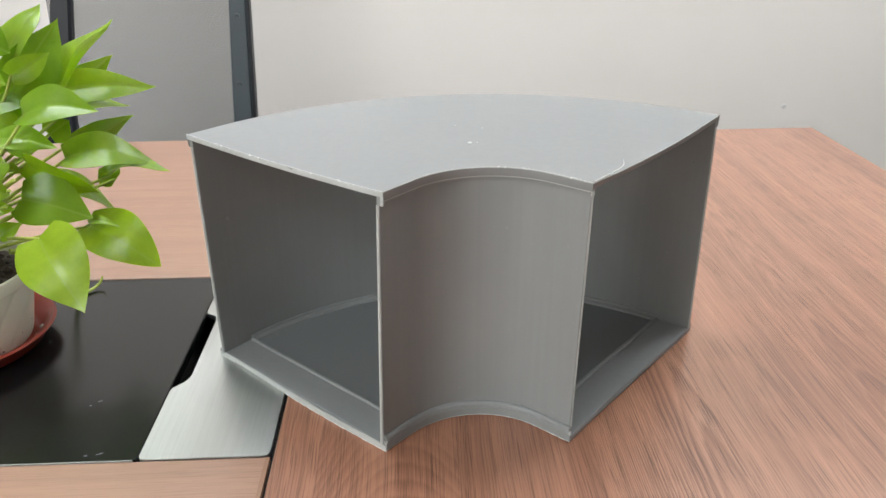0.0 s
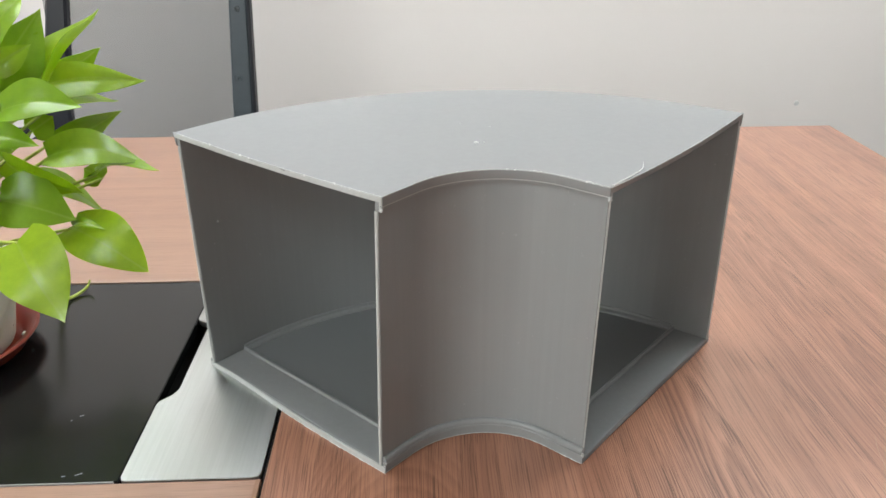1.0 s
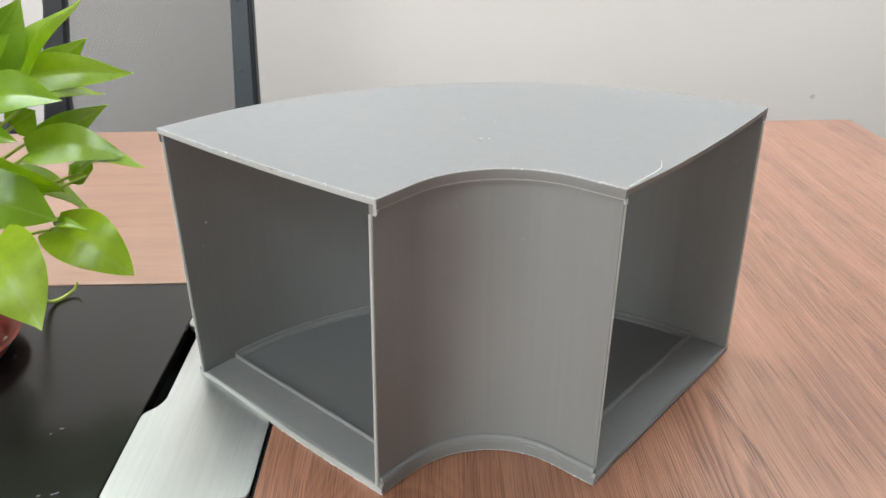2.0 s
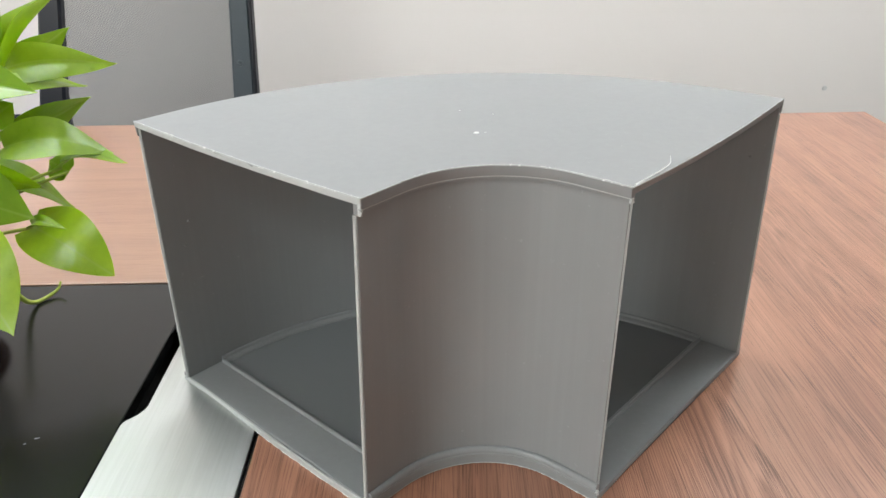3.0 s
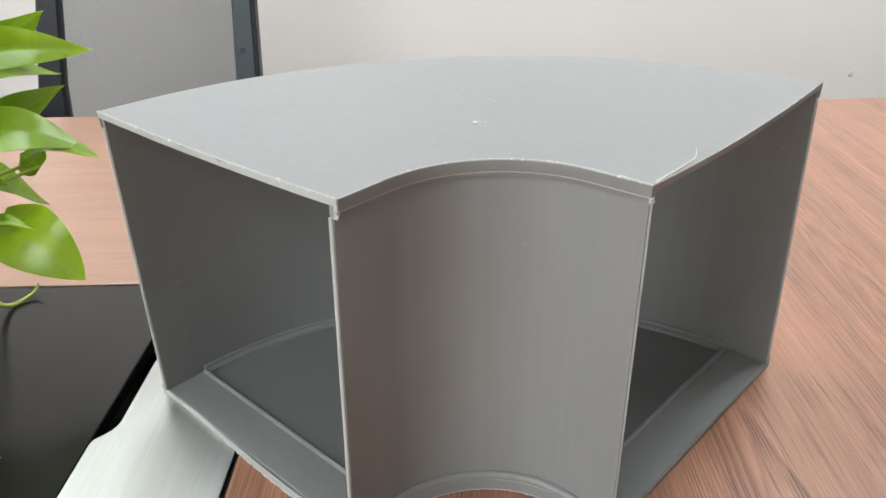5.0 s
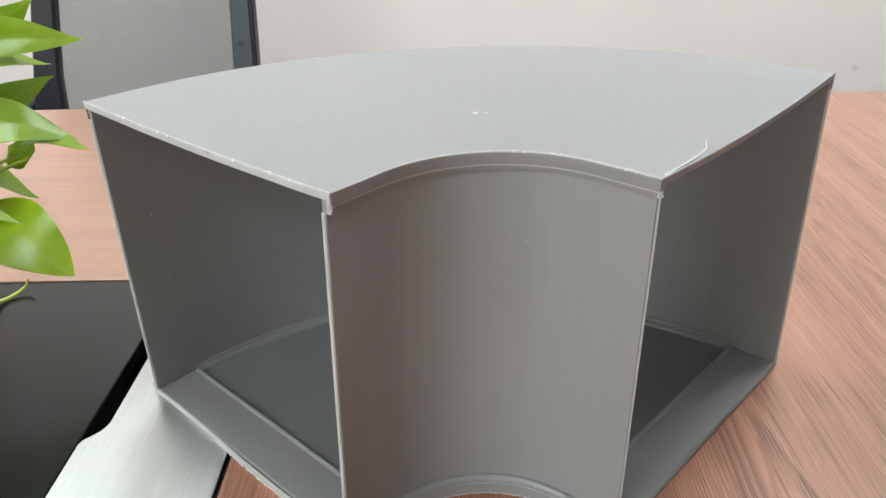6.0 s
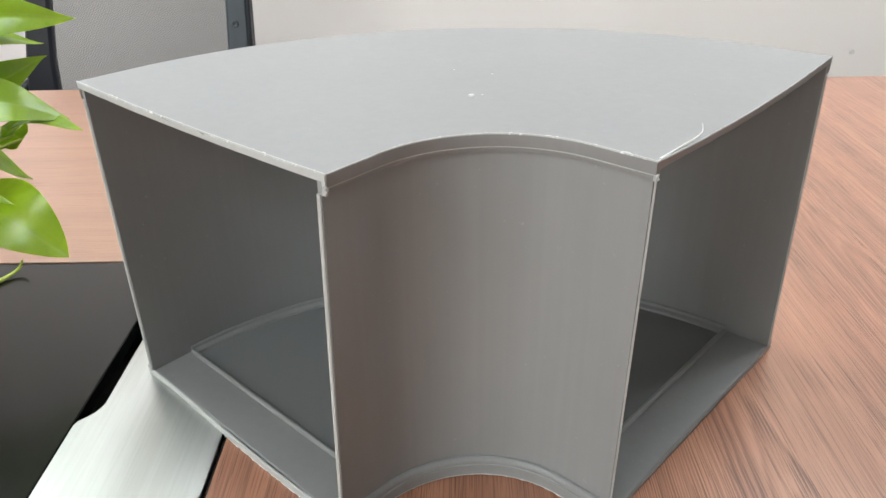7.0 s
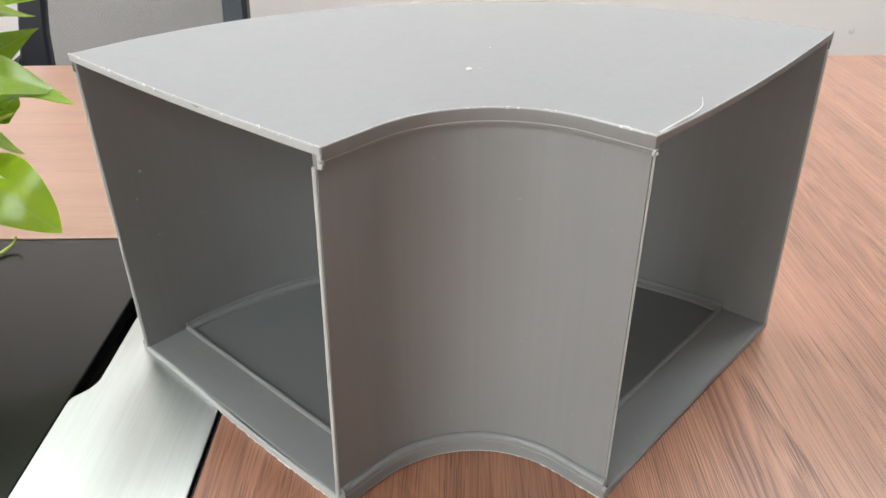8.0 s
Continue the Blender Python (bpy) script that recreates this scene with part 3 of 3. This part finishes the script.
bolted_post = slab([(-0.456, 0.50, 0.025), (-0.460, 0.62, 0.027), (-0.457, 0.70, 0.0265), (-0.448, 0.90, 0.0240), (-0.441, 1.05, 0.021), (-0.442, 1.16, 0.018)], 0.016, FRAME, "back_post", "slate grey plastic post with bolts")
slab([(-0.428, 0.50, 0.004), (-0.431, 0.62, 0.004), (-0.429, 0.70, 0.004), (-0.423, 0.90, 0.004), (-0.419, 1.05, 0.004), (-0.423, 1.16, 0.004)], 0.020, BLACK, "post_trim")
slab([(-0.930, 0.50, 0.034), (-0.929, 0.63, 0.0355), (-0.9225, 0.69, 0.0315), (-0.897, 0.85, 0.028), (-0.873, 1.00, 0.024), (-0.865, 1.16, 0.020)], 0.016, BLACK, "back_post", "black plastic post")
for z in (0.50, 1.16):
    under(mesh_ob("back_rail", boxed(-0.93, -0.45, CY + 0.08 * (z - 0.76) - 0.012, CY + 0.08 * (z - 0.76) + 0.012, z - 0.02, z + 0.02, 0.005), BLACK), chair)
bm = bmesh.new()
rows = []
for i in range(13):
    z = 0.50 + 0.66 * i / 12
    rows.append([(-0.915 + 0.46 * j / 10, CY + 0.08 * (z - 0.76) - 0.004 + 0.018 * math.sin(math.pi * j / 10), z) for j in range(11)])
grid_solid(bm, rows, closed=False)
cloth = mesh_ob("mesh_panel", bm, CLOTH, 60)
under(tagged(cloth, "grey see-through mesh"), chair)
for x, z in ((-0.457, 0.764), (-0.448, 0.93)):
    bm = lathe(bmesh.new(), [(0.002, 0.0), (0.008, 0.0), (0.007, 0.003), (0.004, 0.003), (0.003, 0.001)], (0, 0), 16)
    b = mesh_ob("bolt", bm, FRAME, 40)
    b.matrix_world = pose(x - 0.002, CY + 0.08 * (z - 0.76) - 0.0155, z, 90, 0, 0)
    under(b, bolted_post)
under(mesh_ob("seat", boxed(-0.93, -0.43, 1.58, 2.00, 0.42, 0.50, 0.03, 3), FOAM, 40), chair)
under(mesh_ob("column", lathe(bmesh.new(), [(0.03, 0.08), (0.03, 0.25), (0.02, 0.25), (0.02, 0.42)], (-0.68, 1.80), 20), CHROME, 40), chair)
for k in range(5):
    a = 2 * math.pi * k / 5 + 0.3
    c, s = math.cos(a), math.sin(a)
    arm = under(mesh_ob("foot_arm", tube(bmesh.new(), [(-0.68 + c * 0.02, 1.80 + s * 0.02, 0.11), (-0.68 + c * 0.15, 1.80 + s * 0.15, 0.095), (-0.68 + c * 0.29, 1.80 + s * 0.29, 0.07)], [0.024, 0.02, 0.015]), BLACK, 50), chair)
    w = mesh_ob("castor", lathe(bmesh.new(), [(0.012, -0.02), (0.029, -0.018), (0.030, 0.0), (0.029, 0.018), (0.012, 0.02)], (0, 0), 20), BLACK, 40)
    w.matrix_world = pose(-0.68 + c * 0.29, 1.80 + s * 0.29, 0.030, 90, 0, k * 40)
    under(w, arm)
# one armrest shows beside the post
pad = mesh_ob("arm_pad", boxed(-1.055, -0.985, 1.70, 1.97, 0.632, 0.660, 0.010, 3), FOAM, 40)
under(tagged(pad, "dark padded armrest"), chair)
under(mesh_ob("arm_strut", tube(bmesh.new(), [(-1.02, 1.86, 0.635), (-1.02, 1.94, 0.60), (-0.99, 2.0, 0.615), (-0.935, 2.016, 0.655)], 0.011), BLACK, 50), chair)
under(mesh_ob("arm_strut", tube(bmesh.new(), [(-1.02, 1.80, 0.635), (-1.00, 1.80, 0.54), (-0.93, 1.80, 0.46), (-0.90, 1.80, 0.45)], 0.014), BLACK, 50), chair)
under(mesh_ob("back_bracket", tube(bmesh.new(), [(-0.68, 1.84, 0.43), (-0.68, 2.0, 0.44), (-0.68, 2.06, 0.50), (-0.68, 2.03, 0.56)], 0.022), BLACK, 50), chair)

# ---- the potted plant ----
PX, PY = -0.530, 0.757
saucer = thing("plant_saucer", (PX, PY, TOP), "round red plastic saucer under the plant pot", "saucer")
prof = [(0.002, 0.0012), (0.080, 0.0012), (0.086, 0.004), (0.094, 0.017), (0.099, 0.0195), (0.1005, 0.0215), (0.098, 0.023), (0.094, 0.0215), (0.089, 0.018), (0.082, 0.006), (0.078, 0.0045), (0.002, 0.0045)]
part("dish", lathe(bmesh.new(), prof, (0, 0), 64), SAUCER, saucer, "", 40)
rnd = random.Random(14)
for dx, dy in ((0.086, 0.016), (0.083, 0.004), (0.084, -0.012), (0.080, 0.024)):
    bm = bmesh.new()
    for v in bmesh.ops.create_icosphere(bm, subdivisions=2, radius=1.0)["verts"]:
        v.co = Vector((v.co.x * 0.0032, v.co.y * 0.0045, v.co.z * 0.0018)) * rnd.uniform(0.75, 1.15)
    crumb = part("perlite_crumb", bm, WHITE, saucer, "white crumb in the saucer")
    crumb.location = (dx, dy, 0.0095)

plant = thing("potted_plant", (PX, PY, TOP + 0.0046), "lime green pothos in a fluted cream plastic pot", "plant")
bm = bmesh.new()
rows = []
N = 320
wall_line = [(0.0745 + 0.0135 * k / 16, 0.006 + 0.066 * k / 16, 1.0) for k in range(17)]
for r, z, flute in [(0.003, 0.0, 0), (0.070, 0.0, 0), (0.073, 0.003, 0)] + wall_line + [(0.0885, 0.074, 0), (0.0915, 0.076, 0), (0.093, 0.086, 0), (0.092, 0.0895, 0), (0.088, 0.0895, 0), (0.086, 0.08, 0), (0.080, 0.07, 0), (0.003, 0.066, 0)]:
    row = []
    for i in range(N):
        a = 2 * math.pi * i / N
        g = abs(math.sin((a * 14 - z * 130) / 2))
        rr = r - flute * 0.0022 * max(0.0, 1 - g / 0.22)
        row.append((rr * math.cos(a), rr * math.sin(a), z))
    rows.append(row)
grid_solid(bm, rows)
pot = part("pot", bm, POT, plant, "cream plastic pot with slanting flutes and a few dirt marks", 40)
bm = lathe(bmesh.new(), [(0.002, 0.079), (0.02, 0.081), (0.04, 0.0795), (0.06, 0.081), (0.078, 0.078), (0.0835, 0.074)], (0, 0), 40)
rnd = random.Random(5)
for v in bm.verts:
    v.co.z += rnd.uniform(-0.002, 0.004)
for k in range(60):
    a, d = rnd.uniform(0, 6.28), 0.078 * math.sqrt(rnd.random())
    made = bmesh.ops.create_icosphere(bm, subdivisions=1, radius=rnd.uniform(0.002, 0.006))["verts"]
    for v in made:
        v.co += Vector((d * math.cos(a), d * math.sin(a), 0.082))
part("soil", bm, SOIL, plant)
rnd = random.Random(8)
for k in range(9):
    a, z = radians(rnd.uniform(-60, 20)), rnd.uniform(0.006, 0.03)
    r = 0.0738 + z * 0.115
    bm = bmesh.new()
    bmesh.ops.create_icosphere(bm, subdivisions=1, radius=0.0012)
    bmesh.ops.scale(bm, vec=(rnd.uniform(0.6, 1.6), rnd.uniform(0.6, 2.0), 0.7), verts=bm.verts)
    s = part("dirt_fleck", bm, SOIL, pot)
    s.location = (r * math.cos(a), r * math.sin(a), z)

stem_rnd = random.Random(21)


def stem(base, thick=0.0022):
    a, d = stem_rnd.uniform(0, 6.28), stem_rnd.uniform(0.005, 0.05)
    p0 = Vector((PX + d * math.cos(a), PY + d * math.sin(a), TOP + 0.083))
    p3 = Vector(base)
    p1 = p0 + Vector((0, 0, max(0.02, (p3.z - p0.z) * 0.55))) + (p3 - p0) * 0.10
    p2 = p3 + Vector((0, 0, 0.012)) - (p3 - p0) * 0.30
    pts = []
    for i in range(13):
        t = i / 12
        pts.append(p0 * (1 - t) ** 3 + p1 * 3 * t * (1 - t) ** 2 + p2 * 3 * t * t * (1 - t) + p3 * t ** 3)
    under(mesh_ob("stem", tube(bmesh.new(), pts, [thick * (1.25 - 0.5 * i / 12) for i in range(13)], 7), STEM, 60), plant)


leaf_rnd = random.Random(33)


def leaf(base, tip, width, facing, bow, fold, stalk=True, blunt=1.25):
    """A heart-shaped leaf from its base to its tip, its upper side turned to facing."""
    b, t = Vector(base), Vector(tip)
    length = (t - b).length
    x = (t - b).normalized()
    z = Vector(facing)
    z = (z - x * z.dot(x)).normalized()
    y = z.cross(x)
    m = Matrix.Translation(b) @ Matrix((x, y, z)).transposed().to_4x4()
    nu, nv = 18, 6
    ph, amp = leaf_rnd.uniform(0, 6.28), leaf_rnd.uniform(0.06, 0.14)
    side = leaf_rnd.uniform(-0.12, 0.12)
    sheet = []
    for i in range(nu + 1):
        u = i / nu
        w = 0.5 * width * (u ** 0.45) * ((1 - u) ** blunt) * (1 + 0.55 * u) / (0.435 if blunt > 1 else 0.62)
        row = []
        for j in range(-nv, nv + 1):
            v = j / nv
            lx = length * u - length * 0.13 * v * v * (1 - u) ** 3 * (1 if i else 0)
            ly = v * w + side * length * math.sin(math.pi * u) * 0.5
            lz = bow * length * math.sin(math.pi * u ** 0.9) + fold * abs(v) * w - 0.35 * fold * v * v * w
            lz -= 0.10 * length * u ** 5 * (1 - u) * 4
            lz += amp * w * math.sin(ph + 7 * u + (2 if v > 0 else 0)) * abs(v) ** 1.5
            row.append(Vector((lx, ly, lz)))
        sheet.append(row)
    bm = bmesh.new()
    top = [[bm.verts.new(p) for p in row] for row in sheet]
    low = [[bm.verts.new(p - Vector((0, 0, 0.0005))) for p in row] for row in sheet]
    k = 2 * nv
    for i in range(nu):
        for j in range(k):
            bm.faces.new((top[i][j], top[i + 1][j], top[i + 1][j + 1], top[i][j + 1]))
            bm.faces.new((low[i][j], low[i][j + 1], low[i + 1][j + 1], low[i + 1][j]))
        bm.faces.new((top[i][0], low[i][0], low[i + 1][0], top[i + 1][0]))
        bm.faces.new((top[i][k], top[i + 1][k], low[i + 1][k], low[i][k]))
    bmesh.ops.remove_doubles(bm, verts=bm.verts, dist=0.00001)
    ob = mesh_ob("leaf", bm, LEAF, 70)
    ob.matrix_world = m
    under(ob, plant)
    if stalk:
        stem(b + x * length * 0.02)


leaf((-0.391, 0.705, 0.902), (-0.337, 0.650, 0.846), 0.070, (0.05, -0.85, 0.5), 0.08, 0.14)
leaf((-0.384, 0.802, 0.874), (-0.295, 0.756, 0.843), 0.053, (0.1, -0.72, 0.68), 0.16, -0.10, True, 1.02)
leaf((-0.376, 0.788, 0.880), (-0.337, 0.773, 0.884), 0.013, (0.1, -0.6, 0.8), 0.25, 0.5, False)
leaf((-0.433, 0.770, 0.919), (-0.362, 0.770, 0.896), 0.060, (0.25, -0.75, 0.6), 0.10, 0.12)
leaf((-0.430, 0.790, 0.954), (-0.363, 0.800, 0.913), 0.043, (0.3, -0.6, -0.45), 0.12, 0.25)
leaf((-0.427, 0.830, 0.919), (-0.382, 0.890, 0.857), 0.037, (0.2, -0.45, 0.85), 0.10, 0.30)
leaf((-0.401, 0.820, 0.947), (-0.312, 0.850, 0.930), 0.049, (0.1, -0.55, 0.85), 0.18, 0.10)
leaf((-0.373, 0.860, 0.912), (-0.291, 0.826, 0.928), 0.024, (0.2, -0.3, 0.9), 0.14, 0.20)
leaf((-0.419, 0.880, 0.947), (-0.354, 0.920, 0.968), 0.039, (0.3, -0.7, -0.4), 0.08, 0.25)
leaf((-0.416, 0.870, 0.985), (-0.364, 0.940, 0.975), 0.038, (0.0, -0.5, 0.85), 0.10, 0.20)
leaf((-0.426, 0.800, 1.001), (-0.347, 0.800, 1.004), 0.050, (0.1, -0.55, 0.7), 0.12, 0.30)
leaf((-0.442, 0.910, 0.997), (-0.330, 0.944, 0.997), 0.047, (0.1, -0.65, 0.6), 0.14, 0.20)
leaf((-0.432, 0.940, 1.008), (-0.392, 0.990, 1.027), 0.036, (0.3, -0.7, -0.3), 0.08, 0.25)
leaf((-0.411, 0.860, 1.000), (-0.356, 0.910, 1.082), 0.073, (-0.55, -0.35, 0.55), 0.06, 0.75)
leaf((-0.463, 0.840, 1.005), (-0.412, 0.900, 1.085), 0.060, (0.25, -0.85, 0.05), 0.05, 0.40)
leaf((-0.459, 0.860, 1.051), (-0.428, 0.900, 1.101), 0.052, (-0.35, -0.8, 0.35), 0.06, 0.15)
leaf((-0.449, 0.840, 1.034), (-0.411, 0.860, 1.055), 0.029, (0.3, -0.7, 0.2), 0.10, 0.30)
leaf((-0.485, 0.820, 1.003), (-0.427, 0.880, 1.010), 0.048, (0.1, -0.55, 0.7), 0.12, 0.20)
leaf((-0.454, 0.800, 0.976), (-0.397, 0.800, 0.965), 0.032, (0.1, -0.6, 0.75), 0.10, 0.30)
leaf((-0.431, 0.860, 0.963), (-0.414, 0.880, 0.974), 0.033, (0.2, -0.8, 0.1), 0.10, 0.20)
leaf((-0.474, 0.740, 0.916), (-0.425, 0.740, 0.920), 0.035, (0.1, -0.6, 0.75), 0.10, 0.20)
leaf((-0.457, 0.720, 0.952), (-0.426, 0.740, 0.935), 0.040, (0.2, -0.7, 0.6), 0.12, 0.20)
leaf((-0.450, 0.780, 0.949), (-0.430, 0.780, 0.945), 0.017, (0.1, -0.4, 0.85), 0.10, 0.20)
leaf((-0.477, 0.800, 1.051), (-0.435, 0.800, 1.033), 0.053, (0.2, -0.8, 0.3), 0.10, 0.20)
leaf((-0.485, 0.840, 1.079), (-0.443, 0.840, 1.058), 0.058, (0.1, -0.8, 0.4), 0.10, 0.20)
leaf((-0.464, 0.700, 0.907), (-0.425, 0.680, 0.884), 0.059, (0.2, -0.7, 0.6), 0.10, 0.20)
leaf((-0.448, 0.740, 0.889), (-0.428, 0.750, 0.900), 0.020, (0.2, -0.6, 0.6), 0.10, 0.20)
leaf((-0.440, 0.770, 0.961), (-0.464, 0.760, 0.938), 0.034, (0.1, -0.6, 0.7), 0.10, 0.20)
leaf((-0.439, 0.830, 0.951), (-0.475, 0.850, 0.966), 0.032, (0.1, -0.5, 0.8), 0.10, 0.20)
leaf((-0.456, 0.840, 0.975), (-0.489, 0.850, 0.985), 0.044, (0.2, -0.7, 0.5), 0.10, 0.25)
leaf((-0.371, 0.870, 0.904), (-0.393, 0.880, 0.914), 0.030, (0.3, -0.7, 0.3), 0.10, 0.20)
# bare stalks in the middle of the pot
for k in range(9):
    a, h = leaf_rnd.uniform(0, 6.28), leaf_rnd.uniform(0.14, 0.22)
    stem((PX + 0.075 + 0.05 * math.cos(a), PY + 0.03 + 0.06 * math.sin(a), TOP + h), 0.0026)
# leaves on the far side of the pot
for k in range(16):
    a, h = radians(leaf_rnd.uniform(95, 265)), leaf_rnd.uniform(0.10, 0.30)
    d = leaf_rnd.uniform(0.05, 0.12)
    b = Vector((PX + d * math.cos(a), PY + d * math.sin(a), TOP + h))
    t = b + Vector((0.09 * math.cos(a), 0.09 * math.sin(a), leaf_rnd.uniform(-0.05, 0.02)))
    leaf(b, t, leaf_rnd.uniform(0.05, 0.075), (0.5 * math.cos(a), 0.5 * math.sin(a), 0.8), 0.12, 0.2)
# a thin runner that lies on the lid
pts = [(-0.470, 0.790, 0.850), (-0.447, 0.815, 0.838), (-0.444, 0.835, 0.800), (-0.443, 0.852, 0.768), (-0.440, 0.868, 0.7545), (-0.432, 0.882, 0.7535), (-0.425, 0.893, 0.757), (-0.422, 0.898, 0.764)]
under(mesh_ob("runner", tube(bmesh.new(), eased(pts), [0.0034 - 0.0022 * (k / 42) ** 1.5 for k in range(43)]), STEM, 60), plant)
